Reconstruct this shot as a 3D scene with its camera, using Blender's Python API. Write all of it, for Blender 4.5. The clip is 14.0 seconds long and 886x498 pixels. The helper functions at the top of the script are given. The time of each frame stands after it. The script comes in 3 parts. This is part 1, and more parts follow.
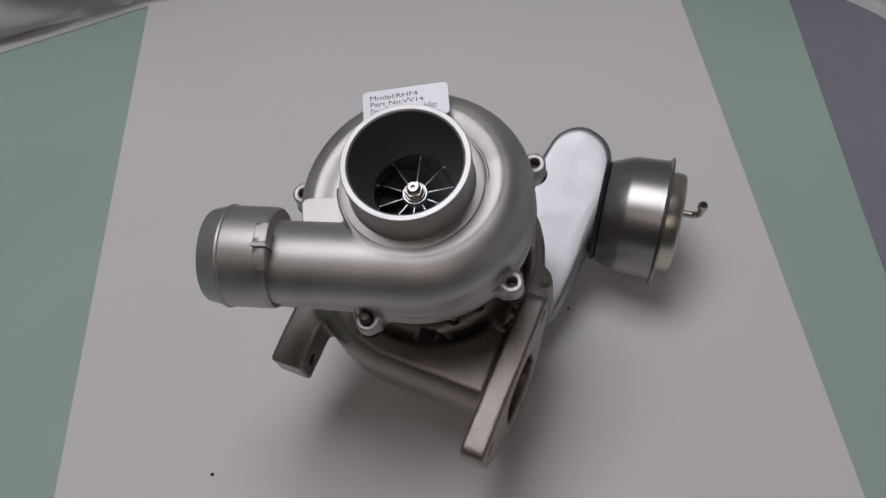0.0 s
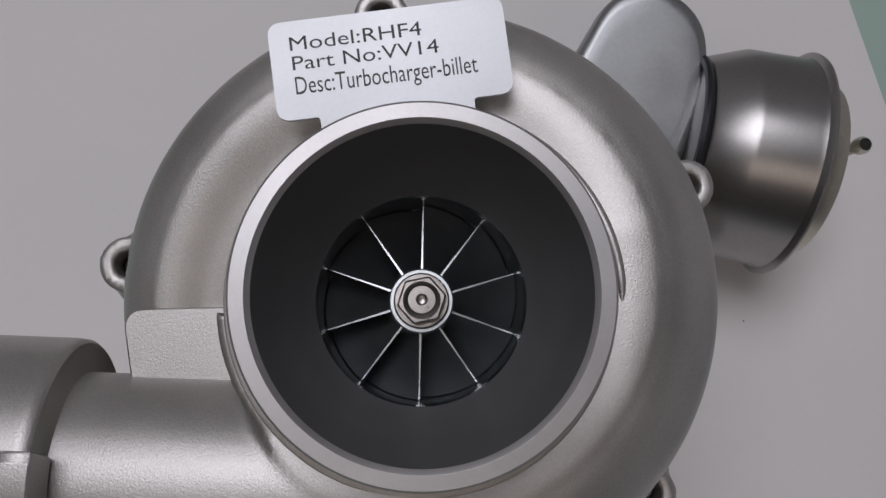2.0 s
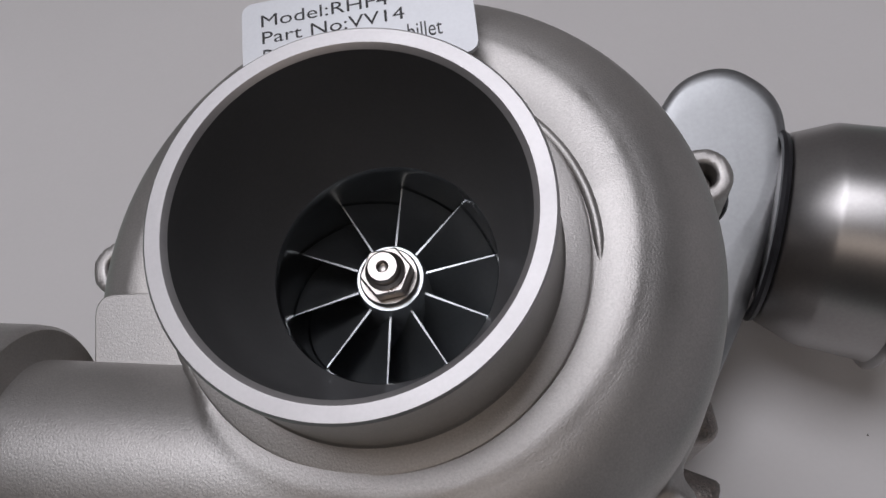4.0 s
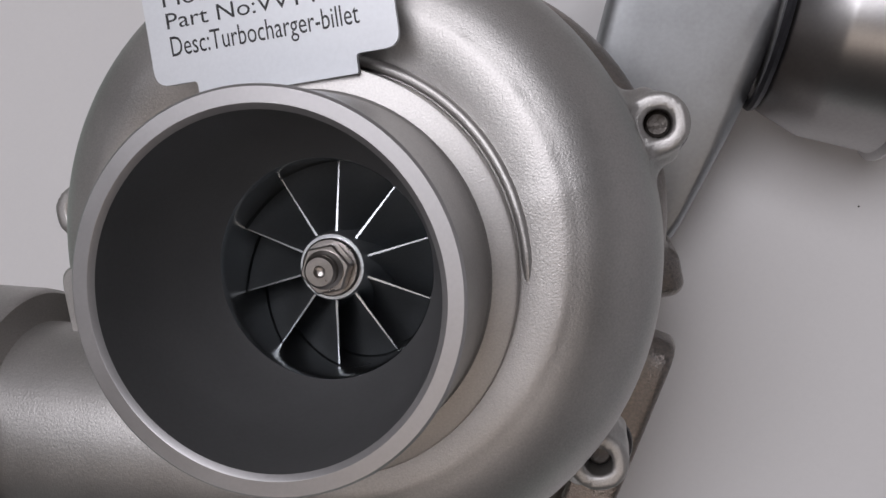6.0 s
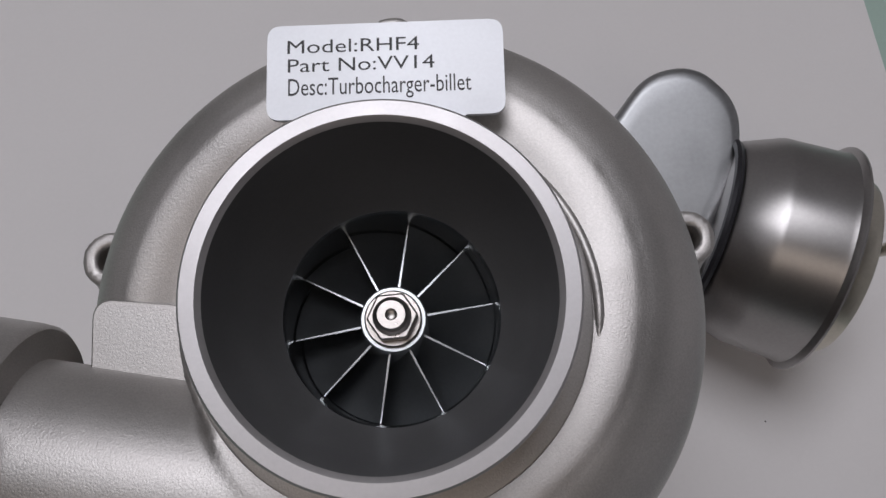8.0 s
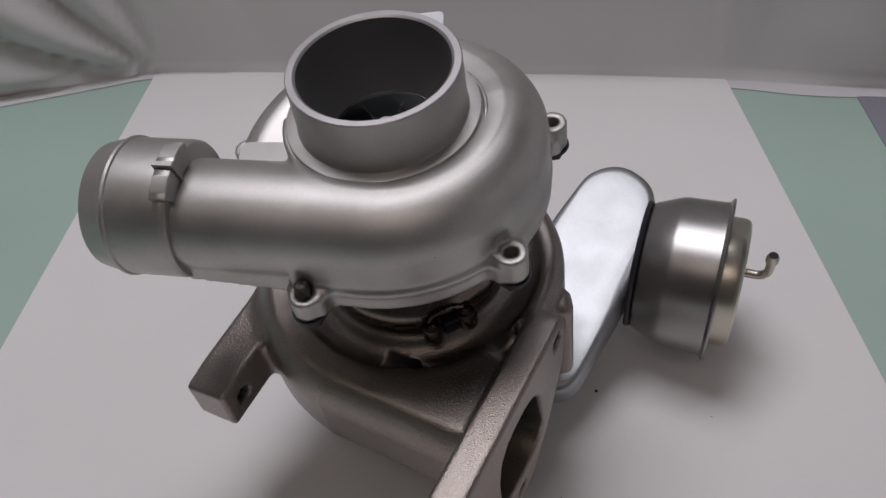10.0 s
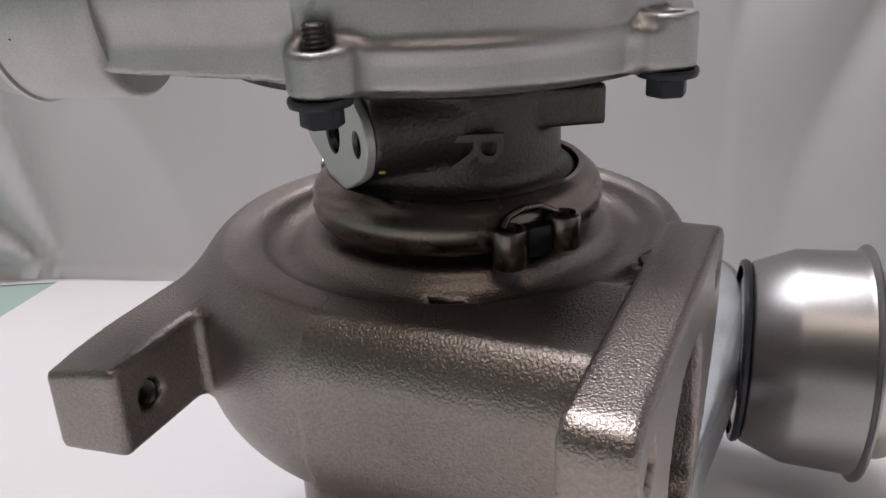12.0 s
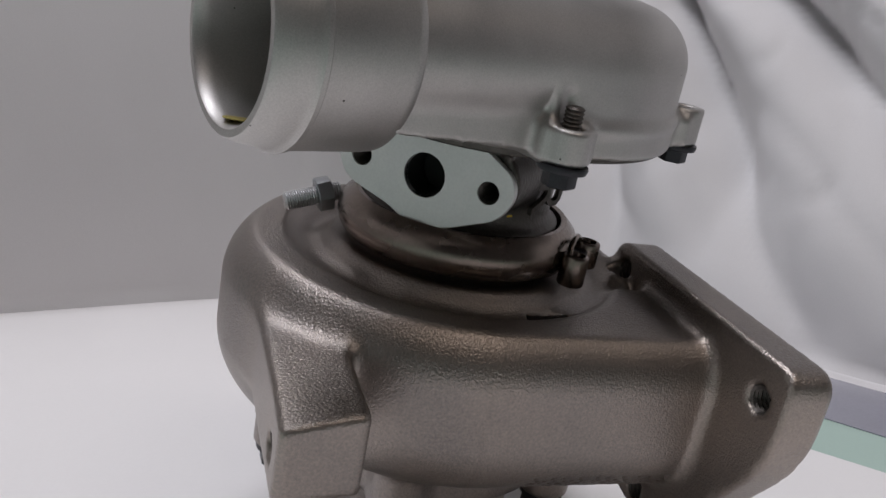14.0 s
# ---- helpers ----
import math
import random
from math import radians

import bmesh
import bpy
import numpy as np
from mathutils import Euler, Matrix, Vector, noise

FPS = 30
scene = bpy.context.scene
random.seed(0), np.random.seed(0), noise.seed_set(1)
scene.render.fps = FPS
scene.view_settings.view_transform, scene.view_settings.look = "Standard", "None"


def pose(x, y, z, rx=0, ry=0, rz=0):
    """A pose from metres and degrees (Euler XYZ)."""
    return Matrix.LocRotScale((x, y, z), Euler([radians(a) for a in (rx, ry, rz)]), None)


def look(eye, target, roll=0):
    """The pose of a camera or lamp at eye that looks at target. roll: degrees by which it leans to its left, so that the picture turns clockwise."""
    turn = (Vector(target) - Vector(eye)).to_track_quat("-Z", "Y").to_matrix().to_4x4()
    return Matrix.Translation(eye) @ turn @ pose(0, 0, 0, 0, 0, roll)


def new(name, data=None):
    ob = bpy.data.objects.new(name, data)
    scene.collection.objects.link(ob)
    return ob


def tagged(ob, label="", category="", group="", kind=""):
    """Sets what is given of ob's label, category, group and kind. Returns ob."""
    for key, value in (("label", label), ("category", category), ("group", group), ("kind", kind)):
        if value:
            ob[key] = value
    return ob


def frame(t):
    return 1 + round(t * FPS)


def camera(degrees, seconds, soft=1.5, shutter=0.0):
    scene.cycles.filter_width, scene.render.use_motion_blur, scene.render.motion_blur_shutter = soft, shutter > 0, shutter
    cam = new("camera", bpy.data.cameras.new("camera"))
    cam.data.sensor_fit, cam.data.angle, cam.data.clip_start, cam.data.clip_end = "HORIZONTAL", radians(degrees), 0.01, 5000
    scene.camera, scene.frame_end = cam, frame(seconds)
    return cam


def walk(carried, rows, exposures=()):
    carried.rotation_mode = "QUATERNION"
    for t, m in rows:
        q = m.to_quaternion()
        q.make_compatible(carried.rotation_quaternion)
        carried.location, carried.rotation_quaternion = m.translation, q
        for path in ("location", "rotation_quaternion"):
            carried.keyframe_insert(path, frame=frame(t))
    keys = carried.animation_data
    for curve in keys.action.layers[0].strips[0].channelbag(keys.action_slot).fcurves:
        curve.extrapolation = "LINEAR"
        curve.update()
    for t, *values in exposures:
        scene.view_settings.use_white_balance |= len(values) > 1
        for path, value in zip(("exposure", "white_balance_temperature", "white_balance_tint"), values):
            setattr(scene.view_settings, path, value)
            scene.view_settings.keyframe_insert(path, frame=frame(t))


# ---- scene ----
cam = camera(53.8, 14.0)
PATH = [
    (0, (0.519, -3.999, 11.078), (0.437, -3.183, 9.253), -15.6),
    (0.5, (0.171, -2.416, 10.946), (0.199, -1.866, 9.024), -8.4),
    (1, (0.142, -0.76, 9.609), (0.187, -0.536, 7.622), -1.3),
    (1.5, (0.069, -0.313, 7.833), (0.145, -0.187, 5.839), 17.8),
    (2, (-0.061, -0.117, 6.902), (0.048, 0.059, 4.913), 20.0),
    (2.5, (0.03, -0.463, 6.609), (0.173, -0.015, 4.665), 7.4),
    (3, (0.006, -0.902, 6.465), (0.14, -0.268, 4.572), 2.1),
    (3.2, (0.058, -0.997, 6.47), (0.172, -0.291, 4.602), -0.8),
    (5.3, (1.077, -0.577, 6.568), (0.487, -0.263, 4.683), -75.5),
    (5.5, (1.163, -0.21, 6.659), (0.571, -0.031, 4.757), -86.5),
    (6, (1.076, 0.204, 6.54), (0.642, 0.061, 4.593), -119.8),
    (6.5, (0.643, 0.569, 6.674), (0.526, 0.323, 4.693), 196.7),
    (7, (0.092, 0.354, 6.679), (0.155, 0.302, 4.68), 122.5),
    (7.5, (0.143, -0.073, 6.595), (0.21, 0.124, 4.606), 13.3),
    (8, (0.164, -0.44, 6.767), (0.191, -0.021, 4.812), -2.1),
    (8.5, (0.058, -1.115, 7.384), (0.105, -0.458, 5.495), -2.0),
    (8.7, (0.064, -1.564, 7.786), (0.121, -0.814, 5.932), -2.2),
    (10.8, (0.71, -5.735, 6.493), (0.526, -4.111, 5.341), -9.2),
    (11, (0.594, -5.544, 5.437), (0.397, -3.833, 4.421), -7.9),
    (11.5, (0.305, -4.997, 4.227), (0.05, -3.166, 3.464), -7.9),
    (12, (-0.64, -4.451, 3.746), (-0.413, -2.617, 2.981), -2.5),
    (12.5, (-2.448, -4.231, 3.772), (-1.333, -2.684, 3.169), 7.9),
    (13, (-3.486, -3.895, 3.928), (-2.16, -2.513, 3.35), 9.4),
    (13.5, (-4.205, -3.333, 3.852), (-2.715, -2.166, 3.205), 11.7),
    (14, (-4.316, -3.232, 3.96), (-2.82, -2.087, 3.287), 11.3),
]
# the rows are given in the turbocharger's own frame, in units of 50 mm
TILT = Matrix(((0.98893, -0.12757, -0.07575, 0), (0.10931, 0.97171, -0.20938, 0), (0.10032, 0.19878, 0.9749, 0), (0, 0, 0, 1))) @ Matrix.Translation((0, 0, 0.0062))
walk(cam, [(t, TILT @ look(Vector(eye) / 20, Vector(target) / 20, roll)) for t, eye, target, roll in PATH],
     [(0, -0.64, 6380, 10), (0.5, -0.74, 6320, 10), (1, -0.84, 6340, 11), (1.5, -0.82, 6340, 11), (2, -0.66, 6320, 10), (3.2, -0.6, 6320, 10),
      (5.5, -0.42, 6340, 10), (6, -0.3, 6340, 10), (6.5, -0.42, 6340, 10), (7, -0.5, 6340, 10), (8, -0.58, 6340, 10), (8.7, -0.74, 6340, 10),
      (10.8, 0.06, 6480, 12), (11.5, 0.34, 6480, 12), (12, 0.5, 6430, 11), (12.5, 0.52, 6370, 11), (13, 0.4, 6350, 10), (14, 0.24, 6310, 9)])

# ---- light ----
world = bpy.data.worlds.new("room_light")
scene.world = world
world.use_nodes = True
wn = world.node_tree.nodes
wn["Background"].inputs[0].default_value = (1.0, 0.96, 0.93, 1)
wn["Background"].inputs[1].default_value = 0.2


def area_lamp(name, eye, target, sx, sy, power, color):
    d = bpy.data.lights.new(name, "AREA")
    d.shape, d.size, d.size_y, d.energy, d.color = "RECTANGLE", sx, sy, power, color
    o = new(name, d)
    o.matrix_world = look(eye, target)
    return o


# added overhead area light, standing in for a main source out of view
area_lamp("added_overhead_light", (-0.35, 0.28, 2.05), (-0.1, 0.05, 0.0), 1.2, 0.9, 25.5, (0.985, 0.955, 1.0))
# added warm fill from the front, no lamp is seen there
area_lamp("added_front_fill", (-0.25, -1.25, 1.9), (0.0, 0.0, 0.1), 1.5, 0.6, 5.0, (1.0, 0.84, 0.73))


# ---- materials ----
def mat(name, color, rough=0.5, metal=0.0, var=0.12, scale=60.0, fine=900.0, bump=0.0, bump_scale=900.0, bump_dist=0.0003,
        color2=None, rough_var=0.08, aniso=0.0, stretch=None, spec=0.5, pits=0.0):
    """Procedural surface: two scales of colour variation, roughness variation and fine relief (scales in 1/m)."""
    m = bpy.data.materials.new(name)
    m.use_nodes = True
    nt = m.node_tree
    b = nt.nodes["Principled BSDF"]
    tc = nt.nodes.new("ShaderNodeTexCoord")
    vec = tc.outputs["Object"]
    if stretch:
        mp = nt.nodes.new("ShaderNodeMapping")
        mp.inputs["Scale"].default_value = stretch
        nt.links.new(vec, mp.inputs["Vector"])
        vec = mp.outputs["Vector"]

    def noise_tex(s, detail=4.0):
        n = nt.nodes.new("ShaderNodeTexNoise")
        n.inputs["Scale"].default_value, n.inputs["Detail"].default_value = s, detail
        nt.links.new(vec, n.inputs["Vector"])
        return n.outputs["Fac"]

    def mix(a, bb, w):
        n = nt.nodes.new("ShaderNodeMath")
        n.operation = "MULTIPLY_ADD"
        n.inputs[1].default_value = w
        nt.links.new(a, n.inputs[0])
        if isinstance(bb, float):
            n.inputs[2].default_value = bb
        else:
            nt.links.new(bb, n.inputs[2])
        return n.outputs[0]

    big, small = noise_tex(scale), noise_tex(fine, 2.0)
    fac = mix(big, mix(small, 0.0, 0.4), 0.6)
    ramp = nt.nodes.new("ShaderNodeValToRGB")
    c2 = color2 or tuple(min(1, c * (1 + 2 * var)) for c in color)
    c1 = tuple(c * (1 - 1.2 * var) for c in color)
    ramp.color_ramp.elements[0].position, ramp.color_ramp.elements[1].position = 0.3, 0.7
    ramp.color_ramp.elements[0].color, ramp.color_ramp.elements[1].color = (*c1, 1), (*c2, 1)
    nt.links.new(fac, ramp.inputs[0])
    shade = ramp.outputs[0]
    if pits:
        vo = nt.nodes.new("ShaderNodeTexVoronoi")
        vo.inputs["Scale"].default_value = pits
        nt.links.new(vec, vo.inputs["Vector"])
        lt = nt.nodes.new("ShaderNodeMath")
        lt.operation = "LESS_THAN"
        lt.inputs[1].default_value = 0.022
        nt.links.new(vo.outputs["Distance"], lt.inputs[0])
        mx = nt.nodes.new("ShaderNodeMix")
        mx.data_type = "RGBA"
        nt.links.new(lt.outputs[0], mx.inputs["Factor"])
        nt.links.new(shade, mx.inputs["A"])
        mx.inputs["B"].default_value = (0.08, 0.075, 0.07, 1)
        shade = mx.outputs["Result"]
    nt.links.new(shade, b.inputs["Base Color"])
    nt.links.new(mix(big, rough - rough_var, 2 * rough_var), b.inputs["Roughness"])
    b.inputs["Metallic"].default_value = metal
    b.inputs["Specular IOR Level"].default_value = spec
    if aniso:
        b.inputs["Anisotropic"].default_value = aniso
    if bump:
        bn = nt.nodes.new("ShaderNodeBump")
        bn.inputs["Strength"].default_value, bn.inputs["Distance"].default_value = bump, bump_dist
        nt.links.new(noise_tex(bump_scale, 3.0), bn.inputs["Height"])
        nt.links.new(bn.outputs[0], b.inputs["Normal"])
    return m


M_ALU = mat("blasted_aluminium", (0.472, 0.457, 0.443), 0.44, 0.86, 0.13, 40, 2600, 0.4, 3000, 0.00013, pits=75)
M_MACH = mat("machined_aluminium", (0.47, 0.46, 0.463), 0.42, 0.85, 0.04, 90, 1500, 0.15, 2500, 0.00005)
M_THROAT = mat("polished_throat", (0.45, 0.46, 0.47), 0.25, 1.0, 0.05, 60, 1500)
# inlet bore: shade of the recess put into a darker aluminium base
M_BORE_SHADED = mat("shaded_bore_aluminium", (0.165, 0.165, 0.168), 0.45, 0.3, 0.05, 60, 1500, 0.15, 2500, 0.00005)
M_IRON = mat("cast_iron", (0.255, 0.243, 0.242), 0.34, 0.97, 0.16, 17, 1300, 0.8, 1600, 0.0003, color2=(0.425, 0.365, 0.32), rough_var=0.04)
M_DARK = mat("dark_cast_iron", (0.105, 0.095, 0.087), 0.42, 0.8, 0.15, 60, 1400, 0.8, 900, 0.0004)
M_STEEL = mat("brushed_steel", (0.36, 0.35, 0.345), 0.33, 1.0, 0.06, 30, 900, 0.12, 1800, 0.00005)
M_ZINC = mat("zinc_plated_sheet", (0.37, 0.38, 0.39), 0.43, 1.0, 0.06, 70, 700, 0.2, 600, 0.0001)
M_GOLD = mat("yellow_passivated_steel", (0.56, 0.53, 0.46), 0.3, 1.0, 0.06, 80, 800)
M_BAND = mat("heat_tinted_steel", (0.225, 0.185, 0.162), 0.27, 1.0, 0.12, 50, 700, 0.1, 900, 0.0001)
M_BLACK = mat("blackened_bolt_steel", (0.03, 0.03, 0.035), 0.4, 0.5, 0.2, 200, 1500)
M_THREAD = mat("bright_thread_steel", (0.60, 0.60, 0.61), 0.34, 0.75, 0.08, 200, 1500)
M_WHEEL = mat("billet_wheel_aluminium", (0.60, 0.63, 0.65), 0.36, 0.97, 0.05, 120, 1500)
M_FACE = mat("milled_flange_face", (0.66, 0.655, 0.645), 0.42, 0.55, 0.05, 60, 1200, 0.1, 1800, 0.00006)
# near-black that paints the shade inside the oil port and the nipple
M_HOLE_SHADE = mat("hole_shade_black", (0.012, 0.012, 0.012), 0.7, 0.0, 0.1, 100, 500)
M_PLATE = mat("silver_label_plate", (0.72, 0.74, 0.77), 0.45, 0.35, 0.03, 60, 1500, 0.08, 3000, 0.00004)
M_INK = mat("black_print", (0.02, 0.02, 0.022), 0.5, 0.0, 0.1, 300, 2000)
M_PAINT = mat("yellow_paint_mark", (0.55, 0.36, 0.03), 0.5, 0.0, 0.1, 300, 2000)
M_RESIDUE = mat("yellowish_residue", (0.40, 0.33, 0.10), 0.5, 0.0, 0.25, 300, 1500)
M_PAPER = mat("white_card", (0.80, 0.785, 0.78), 0.55, 0.0, 0.012, 9, 700, 0.06, 900, 0.0001)
M_GREEN = mat("pale_green_laminate", (0.40, 0.53, 0.47), 0.5, 0.0, 0.03, 8, 600, 0.05, 700, 0.0001)
M_CLOTH = mat("white_cotton_cloth", (0.64, 0.63, 0.635), 0.9, 0.0, 0.03, 7, 1300, 0.25, 1500, 0.0003, spec=0.15)
M_SPECK = mat("dark_crumb", (0.03, 0.028, 0.025), 0.8, 0.0, 0.2, 900, 3000)

# ---- the turbocharger's own frame: z along its shaft, standing tilted on the table ----
TURBO = TILT
MM = 0.001


def finish(name, me, material, parent=None, label="", smooth=40):
    me.materials.clear()
    me.materials.append(material)
    if smooth:
        me.shade_smooth()
        if smooth < 180:
            me.set_sharp_from_angle(angle=radians(smooth))
    o = new(name, me)
    if parent:
        o.parent = parent
    if label:
        o["label"] = label
    return o


def part(name, bm, material, parent=None, label="", smooth=40):
    """Links a bmesh (in millimetres) as one mesh object."""
    bmesh.ops.recalc_face_normals(bm, faces=bm.faces)
    bmesh.ops.scale(bm, vec=(MM, MM, MM), verts=bm.verts)
    me = bpy.data.meshes.new(name)
    bm.to_mesh(me)
    bm.free()
    return finish(name, me, material, parent, label, smooth)


def frame_of(p, axis, up=(0, 0, 1)):
    """A matrix at p whose z is axis and whose y leans to up."""
    z = Vector(axis).normalized()
    y = Vector(up) - z * Vector(up).dot(z)
    if y.length < 1e-4:
        y = Vector((0, 1, 0)) - z * z.y
    y.normalize()
    x = y.cross(z)
    m = Matrix((x, y, z)).transposed().to_4x4()
    m.translation = p
    return m


def lathe(bm, profile, m=Matrix(), n=96, close=False):
    """Turns a list of (r, z) round the z axis of m."""
    rings = []
    for r, z in profile:
        if r < 1e-6:
            rings.append([bm.verts.new(m @ Vector((0, 0, z)))])
        else:
            rings.append([bm.verts.new(m @ Vector((r * math.cos(2 * math.pi * i / n), r * math.sin(2 * math.pi * i / n), z))) for i in range(n)])
    pairs = list(zip(rings, rings[1:])) + ([(rings[-1], rings[0])] if close else [])
    for a, b in pairs:
        for i in range(n):
            j = (i + 1) % n
            if len(a) == 1 and len(b) == 1:
                continue
            if len(a) == 1:
                bm.faces.new((a[0], b[i], b[j]))
            elif len(b) == 1:
                bm.faces.new((a[i], a[j], b[0]))
            else:
                bm.faces.new((a[i], a[j], b[j], b[i]))
    return bm


def rounded(points, radius, steps=6):
    """The outline with its corners rounded; radius: one number or one a corner."""
    out = []
    n = len(points)
    for i, p in enumerate(points):
        r = radius[i] if isinstance(radius, (list, tuple)) else radius
        p, a, b = Vector(p), Vector(points[i - 1]), Vector(points[(i + 1) % n])
        u, v = (a - p), (b - p)
        t = min(r, u.length * 0.48, v.length * 0.48)
        s, e = p + u.normalized() * t, p + v.normalized() * t
        for k in range(steps + 1):
            w = k / steps
            out.append(s * (1 - w) ** 2 + p * 2 * w * (1 - w) + e * w * w)
    return out


def slab(bm, outline, z0, z1, m=Matrix(), bevel=0.0, holes=()):
    """An outline in x, y of m, as a plate from z0 to z1 with bevelled edges and round holes (x, y, r)."""
    start = len(bm.verts)
    c = sum((Vector(p) for p in outline), Vector((0, 0))) / len(outline)

    def inset(d):
        return [Vector(p) - (Vector(p) - c).normalized() * d for p in outline]

    levels = [(inset(bevel), z0), (outline, z0 + bevel), (outline, z1 - bevel), (inset(bevel), z1)] if bevel else [(outline, z0), (outline, z1)]
    rings = [[bm.verts.new(m @ Vector((p[0], p[1], z))) for p in pts] for pts, z in levels]
    n = len(outline)
    for a, b in zip(rings, rings[1:]):
        for i in range(n):
            bm.faces.new((a[i], a[(i + 1) % n], b[(i + 1) % n], b[i]))
    for ring in (rings[0], rings[-1]):
        edges = [bm.edges.get((ring[i], ring[(i + 1) % n])) for i in range(n)]
        if holes:
            z = z0 if ring is rings[0] else z1
            for hx, hy, hr in holes:
                vs = [bm.verts.new(m @ Vector((hx + hr * math.cos(k * math.pi / 14), hy + hr * math.sin(k * math.pi / 14), z))) for k in range(28)]
                edges += [bm.edges.new((vs[k], vs[(k + 1) % 28])) for k in range(28)]
            bmesh.ops.triangle_fill(bm, use_beauty=True, use_dissolve=False, edges=edges)
        else:
            bm.faces.new(ring)
    for hx, hy, hr in holes:
        lathe(bm, [(hr, z0), (hr, z1)], m @ Matrix.Translation((hx, hy, 0)), 28)
    bmesh.ops.remove_doubles(bm, verts=bm.verts[:], dist=1e-4)
    return bm


def tube(bm, points, radii, n=16, caps=True):
    """A round bar along points (parallel-transported)."""
    pts = [Vector(p) for p in points]
    rings, ref = [], None
    for i, p in enumerate(pts):
        d = (pts[min(i + 1, len(pts) - 1)] - pts[max(i - 1, 0)]).normalized()
        ref = (ref - d * ref.dot(d)) if ref else d.orthogonal()
        ref.normalize()
        s = d.cross(ref)
        r = radii[i] if isinstance(radii, (list, tuple)) else radii
        rings.append([bm.verts.new(p + (ref * math.cos(2 * math.pi * k / n) + s * math.sin(2 * math.pi * k / n)) * r) for k in range(n)])
    for a, b in zip(rings, rings[1:]):
        for k in range(n):
            bm.faces.new((a[k], a[(k + 1) % n], b[(k + 1) % n], b[k]))
    if caps:
        bm.faces.new(rings[0])
        bm.faces.new(rings[-1])
    return bm


# ---- cast bodies: smooth implicit solids turned into quads ----
def solid(name, f, lo, hi, step, material, parent, label=""):
    """The surface f(x, y, z) = 0 (millimetres, negative inside) as one mesh with filleted joints."""
    ax = [np.arange(a, b + step, step) for a, b in zip(lo, hi)]
    X, Y, Z = np.meshgrid(*ax, indexing="ij")
    V = f(X, Y, Z)
    sh = np.array(V.shape) - 1
    corner = lambda o: V[o[0]:o[0] + sh[0], o[1]:o[1] + sh[1], o[2]:o[2] + sh[2]]
    count, acc = np.zeros(sh, int), np.zeros((*sh, 3))
    for axis in range(3):
        others = [k for k in range(3) if k != axis]
        for i in (0, 1):
            for j in (0, 1):
                o = [0, 0, 0]
                o[others[0]], o[others[1]] = i, j
                a = corner(o)
                o2 = list(o)
                o2[axis] = 1
                b = corner(o2)
                hit = (a < 0) != (b < 0)
                t = np.where(hit, a / np.where(hit, a - b, 1), 0)
                count += hit
                for k in range(3):
                    acc[..., k] += hit * (t if k == axis else o[k])
    act = count > 0
    idx = -np.ones(sh, int)
    idx[act] = np.arange(act.sum())
    P = acc[act] / count[act][:, None]
    P = (P + np.argwhere(act)) * step + np.array([a[0] for a in ax])
    for _ in range(4):
        h = 0.2
        e = f(P[:, 0], P[:, 1], P[:, 2])
        g = np.stack([f(*(P + np.eye(3)[k] * h).T) - f(*(P - np.eye(3)[k] * h).T) for k in range(3)], 1) / (2 * h)
        move = -e[:, None] * g / np.maximum((g * g).sum(1), 0.25)[:, None]
        length = np.linalg.norm(move, axis=1, keepdims=True)
        P += move * np.minimum(1, 0.35 * step / np.maximum(length, 1e-9))
    quads = []
    for axis in range(3):
        u, v = (axis + 1) % 3, (axis + 2) % 3
        n = list(V.shape)
        sl = [slice(1, n[k] - 1) for k in range(3)]
        sl[axis] = slice(0, n[axis] - 1)
        s2 = list(sl)
        s2[axis] = slice(1, n[axis])
        a, b = V[tuple(sl)] < 0, V[tuple(s2)] < 0
        at = np.argwhere(a != b)
        flip = a[a != b]
        for k in (u, v):
            at[:, k] += 1
        step4 = []
        for du, dv in ((-1, -1), (0, -1), (0, 0), (-1, 0)):
            c = at.copy()
            c[:, u] += du
            c[:, v] += dv
            step4.append(idx[c[:, 0], c[:, 1], c[:, 2]])
        q = np.stack(step4, 1)
        q[~flip] = q[~flip][:, ::-1]
        quads.append(q[(q >= 0).all(1)])
    me = bpy.data.meshes.new(name)
    me.from_pydata((P * MM).tolist(), [], np.concatenate(quads).tolist())
    return finish(name, me, material, parent, label, 180)


def smin(a, b, k):
    h = np.maximum(k - np.abs(a - b), 0) / k
    return np.minimum(a, b) - h * h * k * 0.25


def smax(a, b, k):
    return -smin(-a, -b, k)


def cyl(r, z, rad, z0, z1, rc=0.0):
    """Upright round disc from z0 to z1 with its edge rounded by rc."""
    q, w = r - rad + rc, np.abs(z - (z0 + z1) / 2) - (z1 - z0) / 2 + rc
    return np.hypot(np.maximum(q, 0), np.maximum(w, 0)) + np.minimum(np.maximum(q, w), 0) - rc


def rbox(a, b, c, ha, hb, hc, rc):
    qa, qb, qc = np.abs(a) - ha + rc, np.abs(b) - hb + rc, np.abs(c) - hc + rc
    return np.sqrt(np.maximum(qa, 0) ** 2 + np.maximum(qb, 0) ** 2 + np.maximum(qc, 0) ** 2) + np.minimum(np.maximum(qa, np.maximum(qb, qc)), 0) - rc


def convex(u, v, pts, rc):
    """Rounded convex outline (counter-clockwise) in u, v."""
    d = None
    for (x0, y0), (x1, y1) in zip(pts, pts[1:] + pts[:1]):
        length = math.hypot(x1 - x0, y1 - y0)
        e = ((u - x0) * (y1 - y0) - (v - y0) * (x1 - x0)) / length
        d = e if d is None else smax(d, e, rc)
    return d


